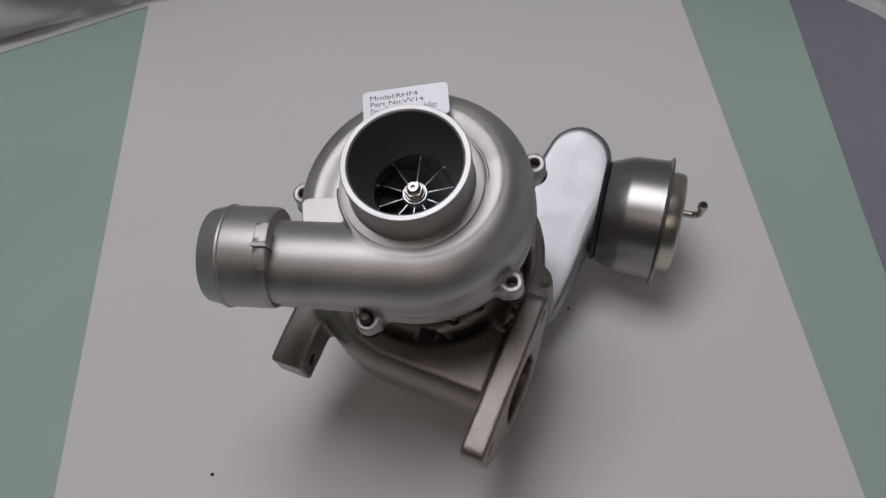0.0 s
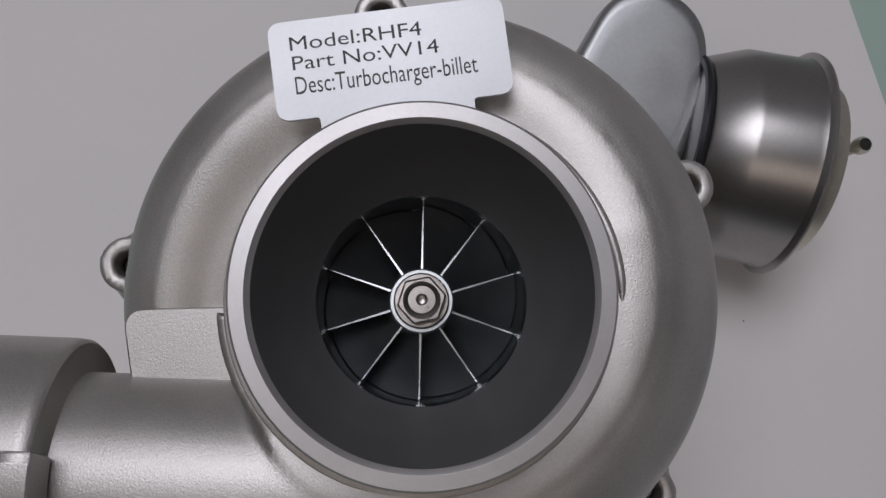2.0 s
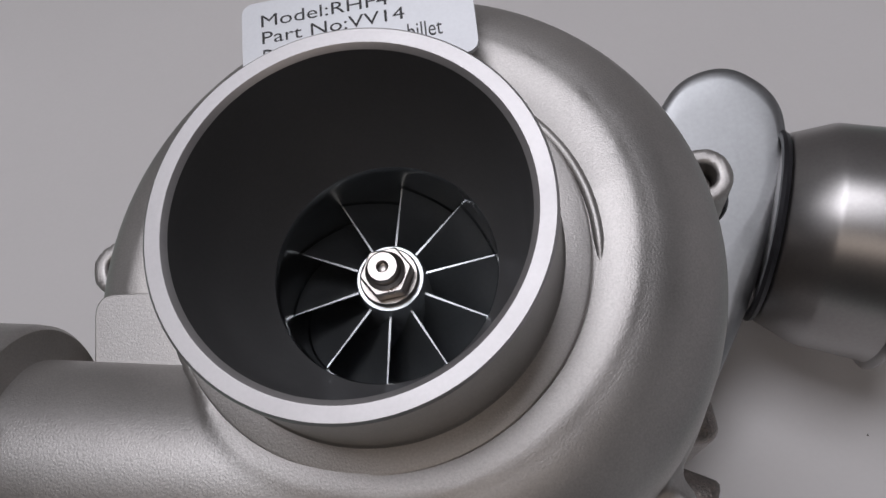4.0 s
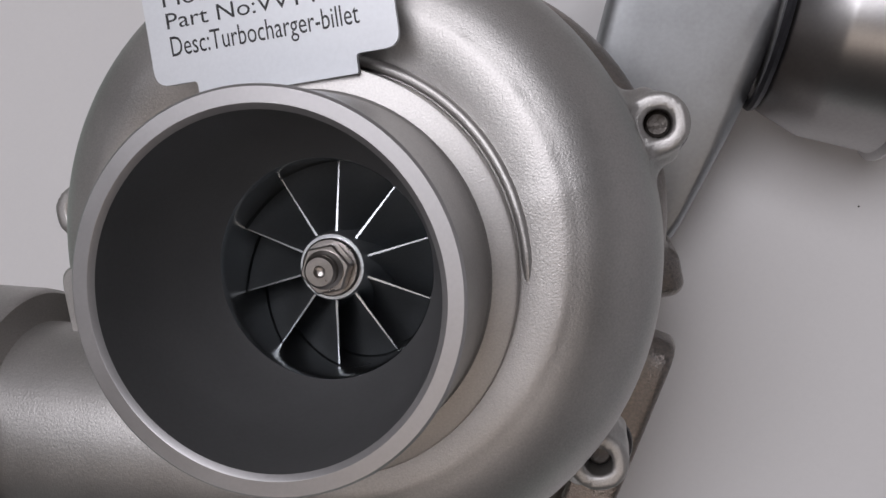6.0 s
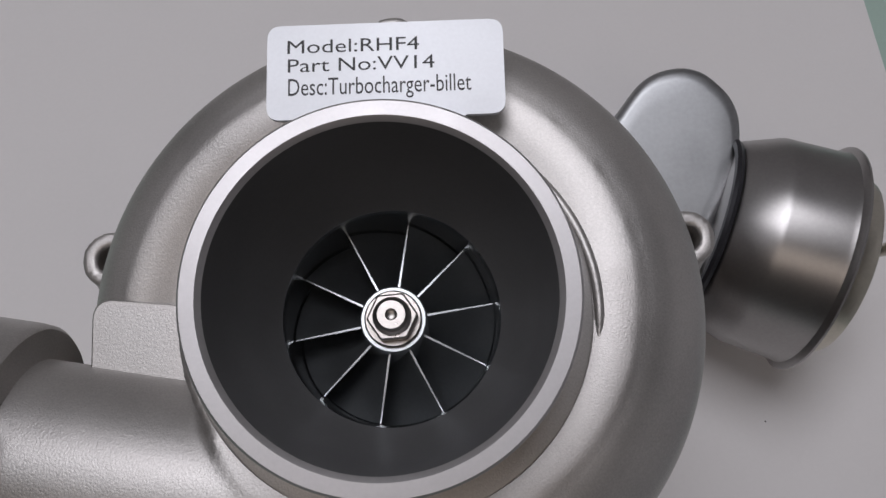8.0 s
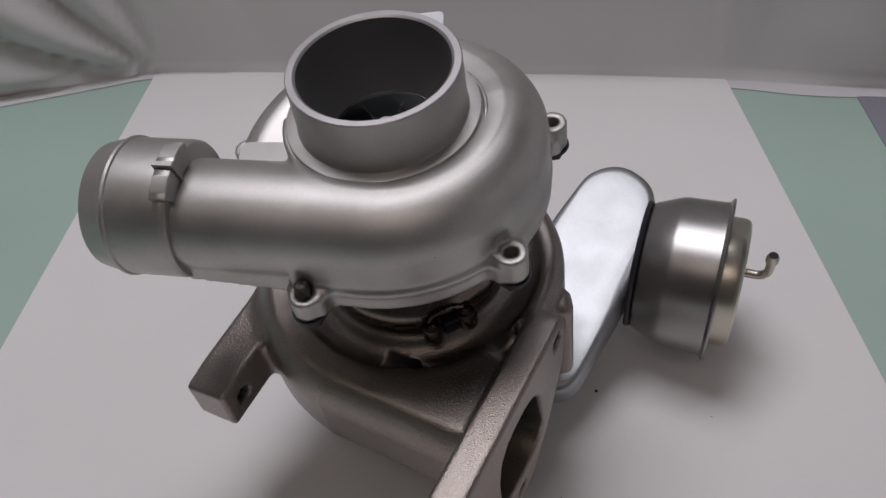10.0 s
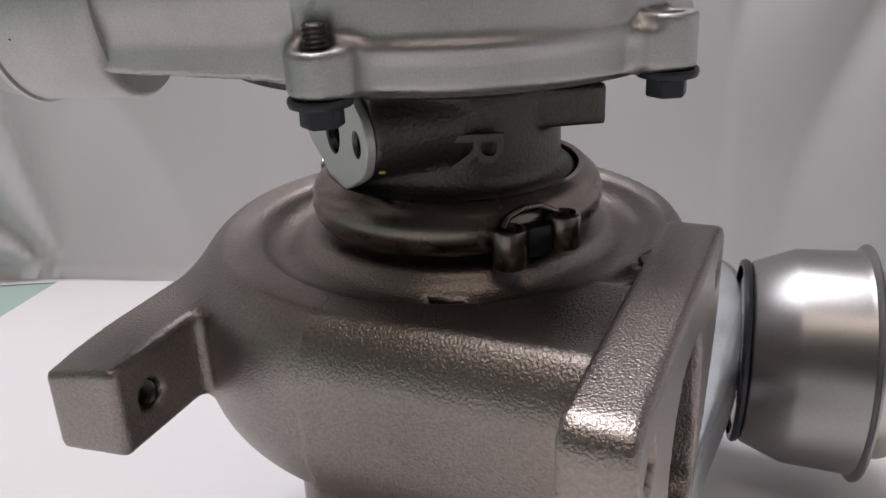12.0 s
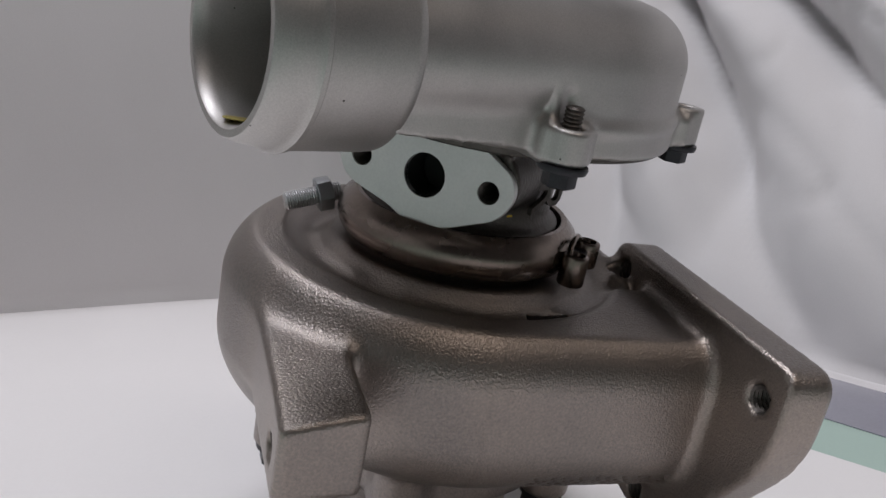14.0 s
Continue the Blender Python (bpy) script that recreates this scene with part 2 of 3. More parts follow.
# ================= the turbocharger =================
turbo = tagged(new("turbocharger"), "silver turbocharger with grey cast-iron turbine housing on white card", "turbocharger")
turbo.matrix_world = TURBO

EARS = ((62.5, 12), (61.5, -51.5), (63, -122.3), (61.5, 160.5), (63, 86))
PIPE_D = Vector((-0.970, 0.242, 0.0))
PIPE_P = Vector((-0.242 * 36.6, -0.970 * 36.6, 171.76))
COLLAR_P = Vector((-0.242 * 34.4, -0.970 * 34.4, 171.2))
SEAT_Z = 190.4
TH0, SWEEP = radians(172), radians(276)


def compressor(x, y, z):
    r, th = np.hypot(x, y), np.arctan2(y, x)
    phi = np.mod(TH0 - th, 2 * math.pi)
    k = np.clip(phi / SWEEP, 0, 1)
    a = 9.5 + 11.1 * k
    rc = 57.2 + 2.4 * np.clip(1.15 - (phi / 3.6) ** 2, 0, 1) - a
    crown = np.interp(k, [0, 0.35, 0.6, 1], [174.5, 184.0, 188.5, 190.3])
    zc = crown - 0.9 * a
    ring = np.hypot(r - rc, (z - zc) / 0.9) - a
    # the outer wall drops straight to the base flange
    ring = np.where(z < zc, np.maximum(r - rc - a, 151 - z), ring)
    sx, sy = 50.1 * math.cos(TH0), 50.1 * math.sin(TH0)
    start = np.sqrt((x - sx) ** 2 + (y - sy) ** 2 + (z - 165) ** 2) - 9.5
    ring = np.where(phi <= SWEEP, ring, start)
    core = np.maximum(np.maximum(r - rc, z - (crown - 1.5)), 151 - z)
    # outlet pipe
    s = (x - PIPE_P.x) * PIPE_D.x + (y - PIPE_P.y) * PIPE_D.y
    w = (x - PIPE_P.x) * -PIPE_D.y + (y - PIPE_P.y) * PIPE_D.x
    pr = np.hypot(w, (z - PIPE_P.z) / 0.9)
    pipe = np.maximum(np.maximum(pr - 20.6, -s - 2.0), s - 69)
    # straight-walled run of the scroll before the free pipe, ending in an edge
    run = np.maximum(np.maximum(np.abs(w) - 20.6, np.maximum(-s - 2, s - 24.5)), np.maximum(151.5 - z, z - PIPE_P.z))
    run = np.maximum(run, -(w + 4))
    d = smin(np.minimum(np.minimum(ring, pipe), run), core, 3.0)
    # filling between the scroll's start and the pipe, and the web under the pipe
    pad = rbox(x + 46, y + 3, z - 160, 11, 10, 10.0, 2.0)
    d = smin(d, pad, 2.5)
    web = np.maximum(np.maximum(np.abs(w - 11.5) - 6.0, np.maximum(22 - s, s - 66)), np.maximum((152.5 + (s - 28) * 0.07) - z, z - 170))
    d = smin(d, web, 1.5)
    # base flange with a bead, and the five ears
    base = smin(cyl(r, z, 57.8, 151, 157.5, 1.0), cyl(r, z, 58.6, 157.0, 160.2, 1.5), 1.0)
    d = smin(d, base, 2.0)
    for er, ea in EARS:
        ex, ey = er * math.cos(radians(ea)), er * math.sin(radians(ea))
        q = np.hypot(x - ex, y - ey)
        high = 160.0 if ea == -122.3 else 162.5
        boss = cyl(q, z, 5.8, 151, high, 0.7)
        cx, cy = ex * 0.92, ey * 0.92
        c, sn = math.cos(radians(ea)), math.sin(radians(ea))
        arm = rbox((x - cx) * c + (y - cy) * sn, -(x - cx) * sn + (y - cy) * c, z - 155.5, 6, 7.5, 4.5, 1.5)
        d = smin(d, smin(boss, arm, 2.5), 3.5)
    for er, ea in EARS:
        ex, ey = er * math.cos(radians(ea)), er * math.sin(radians(ea))
        q = np.hypot(x - ex, y - ey)
        d = smax(d, -np.maximum(q - 2.7, z - 170), 0.5)
        d = smax(d, -np.maximum(np.maximum(q - (3.3 if ea == -122.3 else 5.2), (160.1 if ea == -122.3 else 162.6) - z), z - 168), 0.8)
    # hollow of the pipe and of the inlet
    d = smax(d, -np.maximum(pr - 17.5, 46 - s), 1.0)
    return np.maximum(d, -(r - 28.5))


housing = solid("compressor_housing", compressor, (-79, -66, 148), (72, 72, 201), 1.0, M_ALU, turbo, "bead-blasted silver aluminium scroll")

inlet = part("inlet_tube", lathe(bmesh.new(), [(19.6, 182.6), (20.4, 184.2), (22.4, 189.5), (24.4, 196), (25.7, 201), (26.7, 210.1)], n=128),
             M_BORE_SHADED, turbo, "turned aluminium inlet bore, shade put into its dark grey")
part("throat", lathe(bmesh.new(), [(19.2, 150), (19.2, 180.5), (19.3, 181.8), (19.6, 182.6)], n=128), M_THROAT, inlet, "polished throat round the wheel")
part("inlet_rim", lathe(bmesh.new(), [(26.7, 210.1), (27.5, 210.75), (27.6, 210.8), (29.9, 210.8), (30.3, 210.4)], n=128), M_MACH, inlet, "bright machined rim", 14)
part("inlet_sleeve", lathe(bmesh.new(), [(30.3, 210.4), (30.3, 209), (30.4, 191.6), (30.5, 190.9), (30.9, 190.3), (30.9, 180), (28, 180)], n=128), M_ALU, inlet)

PIPE_M = frame_of(COLLAR_P, PIPE_D)
collar = part("outlet_collar", lathe(bmesh.new(), [(17.0, 62.5), (19.5, 64), (24.0, 64.2), (24.7, 65), (24.9, 67), (24.9, 86.6), (25.5, 87.1), (25.6, 88.2), (25.1, 88.9),
              (24.6, 90.2), (22.9, 97.2), (22.2, 98), (20.6, 98), (20.0, 97.2), (19.6, 94), (19.6, 72), (17.0, 62.5)], PIPE_M, n=96), M_ALU, turbo)
# flat pad where the scroll begins
part("casting_pad", slab(bmesh.new(), rounded([Vector(p) for p in ((-57.6, -16), (-28.5, -19), (-28.5, 5.2), (-56.6, 10.4))], [2, 1, 1, 4.5]), 153.0, 175.4, bevel=0.5), M_ALU, turbo)
# turned seat round the inlet, and the raised lip of the scroll beside it
part("inlet_seat", lathe(bmesh.new(), [(29.0, SEAT_Z), (34.5, SEAT_Z), (34.85, SEAT_Z - 0.12), (35.0, SEAT_Z - 0.5), (35.05, 172.0)], n=160), M_ALU, turbo, "flat turned seat round the inlet")
lip_pts, lip_r = [], []
for i in range(61):
    ph = radians(62 + 2.25 * i)
    e = min(1.0, i / 8, (60 - i) / 8)
    crown = np.interp(ph / SWEEP, [0, 0.35, 0.6, 1], [174.5, 184.0, 188.5, 190.3])
    lip_pts.append((36.3 * math.cos(TH0 - ph), 36.3 * math.sin(TH0 - ph), min(crown - 1.5 + 0.7 * e, SEAT_Z - 1.3)))
    lip_r.append(0.2 + 0.8 * e)
part("scroll_lip", tube(bmesh.new(), lip_pts, lip_r, 14), M_ALU, turbo)
# locking lug on the collar's edge
for piece, a0, a1, h, s0, s1 in (("locking_lug", -14, 8, 28.0, 62.4, 69.0), ("lug_key", 8.5, 12, 29.0, 61.8, 69.6), ("locking_lug", 12.5, 36, 27.4, 62.6, 68.8)):
    pts = [(math.sin(radians(a)) * rr, math.cos(radians(a)) * rr) for rr, seq in ((h, np.linspace(a0, a1, 9)), (19.5, np.linspace(a1, a0, 9))) for a in seq]
    part(piece, slab(bmesh.new(), rounded([Vector(p) for p in pts], 0.5, 2), s0, s1, PIPE_M, 0.4), M_ALU, collar)

# name plate with its print
PLATE_M = Matrix.Translation((3.2, 43.6, 191.1)) @ Euler((radians(0.6), radians(-1.2), radians(-4.3))).to_matrix().to_4x4()
plate_pts = [(-21.4, 8.9), (-21.4, -9.2), (-13.8, -9.2), (-13.8, -12.3), (14.0, -12.3), (14.0, -9.2), (21.4, -9.2), (21.4, 8.9)]
plate = part("name_plate", slab(bmesh.new(), rounded([Vector(p) for p in plate_pts[::-1]], [2.6, 2.6, 0.8, 0.5, 0.5, 0.8, 2.6, 2.6]), -0.5, 0.5, PLATE_M), M_PLATE, turbo, "silver label plate with black printed lines")


def lettering(name, text, m, width, height, depth, material, parent):
    cu = bpy.data.curves.new(name, "FONT")
    cu.body, cu.resolution_u = text, 3
    tmp = new(name + "_tmp", cu)
    me = bpy.data.meshes.new_from_object(tmp.evaluated_get(bpy.context.evaluated_depsgraph_get()))
    bpy.data.objects.remove(tmp)
    bm = bmesh.new()
    bm.from_mesh(me)
    bpy.data.meshes.remove(me)
    xs, ys = [v.co.x for v in bm.verts], [v.co.y for v in bm.verts]
    base = min(ys) if "p" not in text and "g" not in text else 0.0
    for v in bm.verts:
        v.co = Vector(((v.co.x - min(xs)) / (max(xs) - min(xs)) * width, (v.co.y - base) / 0.69 * height, 0))
    if depth:
        r = bmesh.ops.extrude_face_region(bm, geom=bm.faces[:])
        for g in r["geom"]:
            if isinstance(g, bmesh.types.BMVert):
                g.co.z += depth
    bmesh.ops.transform(bm, matrix=m, verts=bm.verts)
    return part(name, bm, material, parent, smooth=0)


lettering("print_line", "Model:RHF4", PLATE_M @ Matrix.Translation((-17.7, 3.4, 0.53)), 23.9, 2.55, 0, M_INK, plate)
lettering("print_line", "Part No:VV14", PLATE_M @ Matrix.Translation((-17.6, -0.2, 0.53)), 26.5, 2.55, 0, M_INK, plate)
lettering("print_line", "Desc:Turbocharger-billet", PLATE_M @ Matrix.Translation((-17.5, -4.65, 0.53)), 32.9, 3.25, 0, M_INK, plate)

# compressor wheel
wheel = part("compressor_wheel", lathe(bmesh.new(), [(0, 178.4), (5.9, 178.4), (6.2, 178.0), (6.3, 172), (7.2, 166), (9.5, 161), (14, 157), (22, 154.5), (0, 154.4)], n=64), M_WHEEL, turbo, "polished billet aluminium wheel")
blade_bm = bmesh.new()
nu, nv = 10, 12
for side in (-1, 1):
    grid = []
    for j in range(nv + 1):
        v = j / nv
        row = []
        for i in range(nu + 1):
            u = i / nu
            hub = 5.8 + 1.0 * v + 6 * v ** 3
            tip = 18.9 + 0.1 * v
            rr = hub + (tip - hub) * u
            ang = -radians(62) * v ** 1.15 - radians(2) * u * v
            th = 0.28 * (1.3 - 0.6 * u) * (0.55 if j == 0 else 1.0)
            zz = 174.3 + 1.6 * (1 - u) - v * 16.0
            dx, dy = -math.sin(ang), math.cos(ang)
            row.append(blade_bm.verts.new((rr * math.cos(ang) + side * th * dx, rr * math.sin(ang) + side * th * dy, zz)))
        grid.append(row)
    for j in range(nv):
        for i in range(nu):
            blade_bm.faces.new((grid[j][i], grid[j][i + 1], grid[j + 1][i + 1], grid[j + 1][i]))
    if side == -1:
        g0 = grid
for i in range(nu):
    blade_bm.faces.new((g0[0][i], g0[0][i + 1], grid[0][i + 1], grid[0][i]))
for j in range(nv):
    blade_bm.faces.new((g0[j][nu], g0[j + 1][nu], grid[j + 1][nu], grid[j][nu]))
blade = part("blade", blade_bm, M_WHEEL, wheel, smooth=30)
blade.matrix_basis = pose(0, 0, 0, 0, 0, 77)
for k in range(1, 10):
    o = new("blade", blade.data)
    o.parent = wheel
    o.matrix_basis = pose(0, 0, 0, 0, 0, 77 + 36 * k)


def hexnut(bm, m, across, z0, z1):
    pts = [Vector((across / math.sqrt(3) * math.cos(k * math.pi / 3), across / math.sqrt(3) * math.sin(k * math.pi / 3))) for k in range(6)]
    return slab(bm, rounded(pts, 0.35, 2), z0, z1, m, 0.35)


M_NUT = mat("bronzed_nut_steel", (0.40, 0.375, 0.355), 0.3, 1.0, 0.08, 200, 1500)
nut = part("shaft_nut", hexnut(lathe(bmesh.new(), [(0, 178.3), (5.3, 178.3), (5.3, 179.2), (5.0, 179.6), (0, 179.6)], n=48), Matrix(), 8.2, 179.6, 182.6), M_NUT, wheel, "steel hex nut")
part("shaft_tip", lathe(bmesh.new(), [(3.5, 182.4), (3.5, 183.0), (2.9, 183.4), (2.9, 184.9), (2.5, 185.3), (1.1, 185.3), (0.9, 184.2), (0, 183.8)], n=40), M_NUT, wheel)

# flange bolts of the compressor housing
for er, ea in EARS:
    m = Matrix.Translation((er * math.cos(radians(ea)), er * math.sin(radians(ea)), 0))
    b = part("bolt", lathe(bmesh.new(), [(0, 150.9), (6.4, 150.9), (6.6, 150.2), (6.3, 149.2), (4.6, 148.8), (0, 148.8)], m, 40), M_BLACK, turbo, "black flange bolt")
    part("bolt_head", hexnut(bmesh.new(), m, 7.8, 145.0, 149.0), M_BLACK, b)
    top = 165.4 if ea == -122.3 else 158.0
    prof = [(0, 150)]
    zz = 150.0
    while zz < top - 1.0:
        prof += [(2.1, zz), (2.5, zz + 0.5)]
        zz += 1.0
    part("bolt_thread", lathe(bmesh.new(), prof + [(1.9, zz), (0, zz)], m, 24), M_DARK, b)

# back plate and centre housing
part("back_plate", lathe(bmesh.new(), [(0, 151.2), (56, 151.2), (56, 149.4), (50, 149.0), (47, 147.5), (0, 147.5)], n=96), M_DARK, turbo)


def centre(x, y, z):
    r = np.hypot(x, y)
    d = cyl(r, z, 27.8, 112, 150, 1.0)
    d = smin(d, cyl(r, z, 44, 146, 149, 1.0), 7.0)
    d = smin(d, cyl(r, z, 31.5, 112, 119.5, 1.5), 4.0)
    u, w = x * 0.26 - y * 0.965, x * -0.965 + y * -0.26
    neck = np.maximum(convex(u - 0.0, z - 134.5, [(-26, 4), (-24, -3), (-4, -14), (6, -14), (27, -5), (29, 3), (24, 11), (-20, 12)], 3.0), np.abs(w - 20) - 11)
    d = smin(d, neck, 3.0)
    for c0, cr in ((0.4, 6.7), (20.4, 3.5), (-20.4, 3.5)):
        d = np.maximum(d, -np.maximum(np.hypot(u - c0, z - 133.6) - cr, 14 - w))
    tab = rbox(x - 26, y + 15.5, z - 137.6, 8, 7, 5.0, 1.0)
    return smin(d, tab, 2.0)


cartridge = solid("centre_housing", centre, (-46, -46, 109), (46, 46, 151), 1.1, M_DARK, turbo, "dark rough cast-iron bearing housing")
# raised letter lying on its side
face = frame_of((2.0, -28.4, 130.0), (-0.12, -1, 0.0))
lettering("raised_letter", "R", face @ Matrix.Rotation(radians(-90), 4, "Z") @ Matrix.Translation((-4.75, -7.2, 0.9)), 9.5, 12.5, 1.6, M_DARK, cartridge)
# oil drain flange
OIL_M = frame_of((-31.4, -8.5, 133.6), (-0.965, -0.26, 0.0))
oil_pts = [(-29, 1.5), (-25.5, 8.5), (-8, 12.2), (15, 13.2), (21, 10.0), (27.0, 6.5), (28.6, 0.5), (25, -6.5), (7.5, -14.6), (-4, -14.8), (-9, -12.0), (-25, -7.5)]
OIL_F = OIL_M @ Matrix.Scale(-1, 4, (1, 0, 0))
oil = part("oil_flange", slab(bmesh.new(), rounded([Vector((-p[0], p[1])) for p in oil_pts], 6.0), -1.5, 0.8, OIL_F, 0.3, holes=((-0.6, -0.2, 6.5), (20.2, 0.2, 3.3), (-20.5, 0.3, 3.3))), M_FACE, turbo, "pale milled oil flange face")
# hole linings; the wide port's darkness is painted near-black
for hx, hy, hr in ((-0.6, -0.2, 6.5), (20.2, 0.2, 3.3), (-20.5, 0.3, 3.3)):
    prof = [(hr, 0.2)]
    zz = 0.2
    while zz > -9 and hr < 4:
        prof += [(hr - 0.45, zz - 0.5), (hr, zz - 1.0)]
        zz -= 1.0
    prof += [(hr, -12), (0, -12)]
    part("flange_hole", lathe(bmesh.new(), prof, OIL_F @ Matrix.Translation((hx, hy, 0)), 28), M_HOLE_SHADE if hr > 4 else M_DARK, oil)
part("paint_mark", slab(bmesh.new(), rounded([Vector(p) for p in ((-0.9, -0.3), (0.9, -0.2), (0.7, 0.4), (-0.6, 0.3))], 0.2, 3), 0, 0.3,
     frame_of((-21.6, -33.4, 128.4), (-0.35, -0.93, -0.1))), M_PAINT, oil, "small yellow paint dab")

# V-band clamp
band = part("clamp_band", lathe(bmesh.new(), [(32.6, 119.6), (34.2, 119.8), (35.6, 118.6), (37.6, 116.6), (38.6, 114.2), (38.8, 111.6), (38.2, 109.0), (37.0, 107.2), (35.8, 106.6), (35, 106.4), (33, 107), (32, 112)], n=120, close=True),
            M_BAND, turbo, "heat-tinted V-band clamp")
for cx, cy, cz, hh in ((5.6, -42.0, 110.9, 4.9), (19.5, -37.2, 112.2, 4.3)):
    ring_bm = lathe(bmesh.new(), [(2.9, -hh), (3.9, 0.3 - hh), (4.1, 0.8 - hh), (4.1, hh - 0.8), (3.9, hh - 0.3), (2.9, hh), (2.6, hh - 0.5), (2.6, 0.5 - hh)], Matrix.Translation((cx, cy, cz)), 28, close=True)
    part("clamp_loop", ring_bm, M_BAND, band, "rolled strap end")
tb = bmesh.new()
tube(tb, [(4.6, -40.4, 115.0), (6, -39.4, 117.4), (10, -37.8, 118.6), (14, -36.4, 118.4), (18, -35.4, 116.2)], 0.9, 12)
part("clamp_link", tb, M_BAND, band)
part("clamp_trunnion", slab(bmesh.new(), rounded([Vector(p) for p in ((-3.4, -2.4), (3.4, -2.4), (3.4, 2.4), (-3.4, 2.4))], 1.0, 3), 107.5, 114.6, pose(12.6, -38.6, 0, 0, 0, 20), 0.5), M_BLACK, band)
sd = Vector((-0.86, 0.45, -0.27)).normalized()
sp = Vector((-21, 36.5, 112))
SM = frame_of(sp, sd)
prof, zz = [(0, -2)], -2.0
while zz < 16.0:
    prof += [(2.85, zz), (3.15, zz + 0.4)]
    zz += 0.8
stud = part("clamp_stud", lathe(bmesh.new(), prof + [(2.4, zz + 0.3), (0, zz + 0.3)], SM, 28), M_THREAD, band, "bright threaded stud")
part("clamp_nut", hexnut(bmesh.new(), SM, 10.0, 1.0, 6.0), M_ZINC, band, "zinc hex nut")

part("residue", slab(bmesh.new(), rounded([Vector(p) for p in ((-5, -5), (5, -4), (6, 4), (-4, 5))], 3), 0, 0.25,
     frame_of((COLLAR_P + PIPE_D * 91 + Vector((0, 0, -19.25))), (0.1, 0.1, 1))), M_RESIDUE, collar, "yellowish residue in the outlet")

# ---- turbine housing ----
FN, FU = (0.85, -0.527), (0.527, 0.85)
FLANGE = [(-99.5, 112.5), (-99.5, 86), (-72, 46), (-62, 38), (-40, 38), (-30, 46), (-4, 88), (-4, 112.5)]


def turbine(x, y, z):
    r, th = np.hypot(x, y), np.arctan2(y, x)
    n, u = x * FN[0] + y * FN[1], x * FU[0] + y * FU[1]
    t0 = math.atan2(-0.85, -0.527)
    phi = np.mod(t0 - th, 2 * math.pi)
    k = np.clip((phi - radians(95)) / radians(245), 0, 1)
    a = 25.5 - 13.5 * k
    rr = 46.5 - 1.5 * k
    zc = 104.0 - a * 1.04
    h = a * 1.04

    def section(p, q, w, hh):
        hh = hh + np.where(q > 0, 3.0, 0.0)
        rc = np.where(q > 0, 0.72, 0.85) * w
        qa, qb = np.abs(p) - w + rc, np.abs(q) - hh + rc
        return np.hypot(np.maximum(qa, 0), np.maximum(qb, 0)) + np.minimum(np.maximum(qa, qb), 0) - rc

    d = section(r - rr, z - zc, a, h)
    duct = np.maximum(np.maximum(section(u + 46.5, z - 77.5, 25.5, 26.5), -n - 8), n - 60)
    d = smax(np.minimum(d, duct), z - 104.0, 0.5)
    d = smin(d, cyl(r, z, 47, 60, 102.5, 2.0), 4.0)
    d = smin(d, cyl(r, z, 43.5, 90, 104.0, 1.2), 2.0)
    d = smax(d, -(np.hypot(r - 46.8, z - 107.0) - 7.4), 2.0)
    d = smin(d, cyl(r, z, 34.0, 90, 106.0, 0.8), 1.5)
    # inlet flange
    fl = smax(convex(u, z, FLANGE, 7.0), np.abs(n - 64.2) - 6.6, 1.5)
    d = smin(d, fl, 4.0)
    # mounting arm with a tapped hole
    top = 94.0 + 0.17 * np.clip(u + 86, 0, 70) - 0.22 * np.clip(-46 - n, 0, 25)
    bot = 71.5 - 0.1 * np.clip(u + 86, 0, 70)
    arm = rbox(n + 54.8, u + 52, z - (top + bot) / 2, 10.4, 35.5, 11.2, 1.8)
    arm = smax(arm, z - top, 1.2)
    d = smin(d, arm, 5.5)
    # bosses beside the flange and below
    d = smin(d, rbox(x - 55, y + 24, z - 72, 8, 6.5, 26, 4.0), 3.0)
    for ang in (150, 215, 290, 340):
        bx, by = 48 * math.cos(radians(ang)), 48 * math.sin(radians(ang))
        d = smin(d, cyl(np.hypot(x - bx, y - by), z, 8.5, 30, 64, 1.5), 4.0)
    d = smin(d, cyl(r, z, 46.5, 36, 62, 2.0), 6.0)
    d = smin(d, cyl(r, z, 36, -14, 50, 0.5), 5.0)
    # port, holes and the tilted foot
    port = np.maximum(smax(np.abs(u + 48.5) - 18.5 + np.clip((z - 78) * 0.10, -3, 5), np.abs(z - 77) - 23, 16.0), 10 - n)
    d = smax(d, -port, 1.0)
    for hu, hz in ((-89.0, 100.4), (-12.8, 103.5), (-51, 44.5)):
        d = smax(d, -(np.hypot(u - hu, z - hz) - 4.0 + 100 * (n < 53)), 0.6)
    d = smax(d, -(np.sqrt(((n - 46) / 9.0) ** 2 + ((u + 22) / 6.5) ** 2 + ((z - 105.5) / 5.0) ** 2) - 1) * 5.0, 1.5)
    hole = np.maximum(np.hypot(u + 77, z - 83 - 0.2 * (n + 44)) - 3.6, -(n + 70))
    d = smax(d, -np.maximum(hole, n + 40), 0.6)
    foot = -(0.10032 * x + 0.19878 * y + 0.9749 * (z + 6.2))
    return smax(d, foot, 0.5)


turb = solid("turbine_housing", turbine, (-110, -126, -22), (76, 78, 117), 1.5, M_IRON, turbo, "rough grey cast-iron turbine housing")
# cut threads in the flange and in the mounting arm
def cut_thread(at, axis, rad, length):
    prof = []
    for k in range(int(length / 1.3)):
        prof += [(rad, 1.3 * k), (rad - 0.6, 1.3 * k + 0.65)]
    return part("thread", lathe(bmesh.new(), prof, frame_of(at, axis), 28), M_DARK, turb)


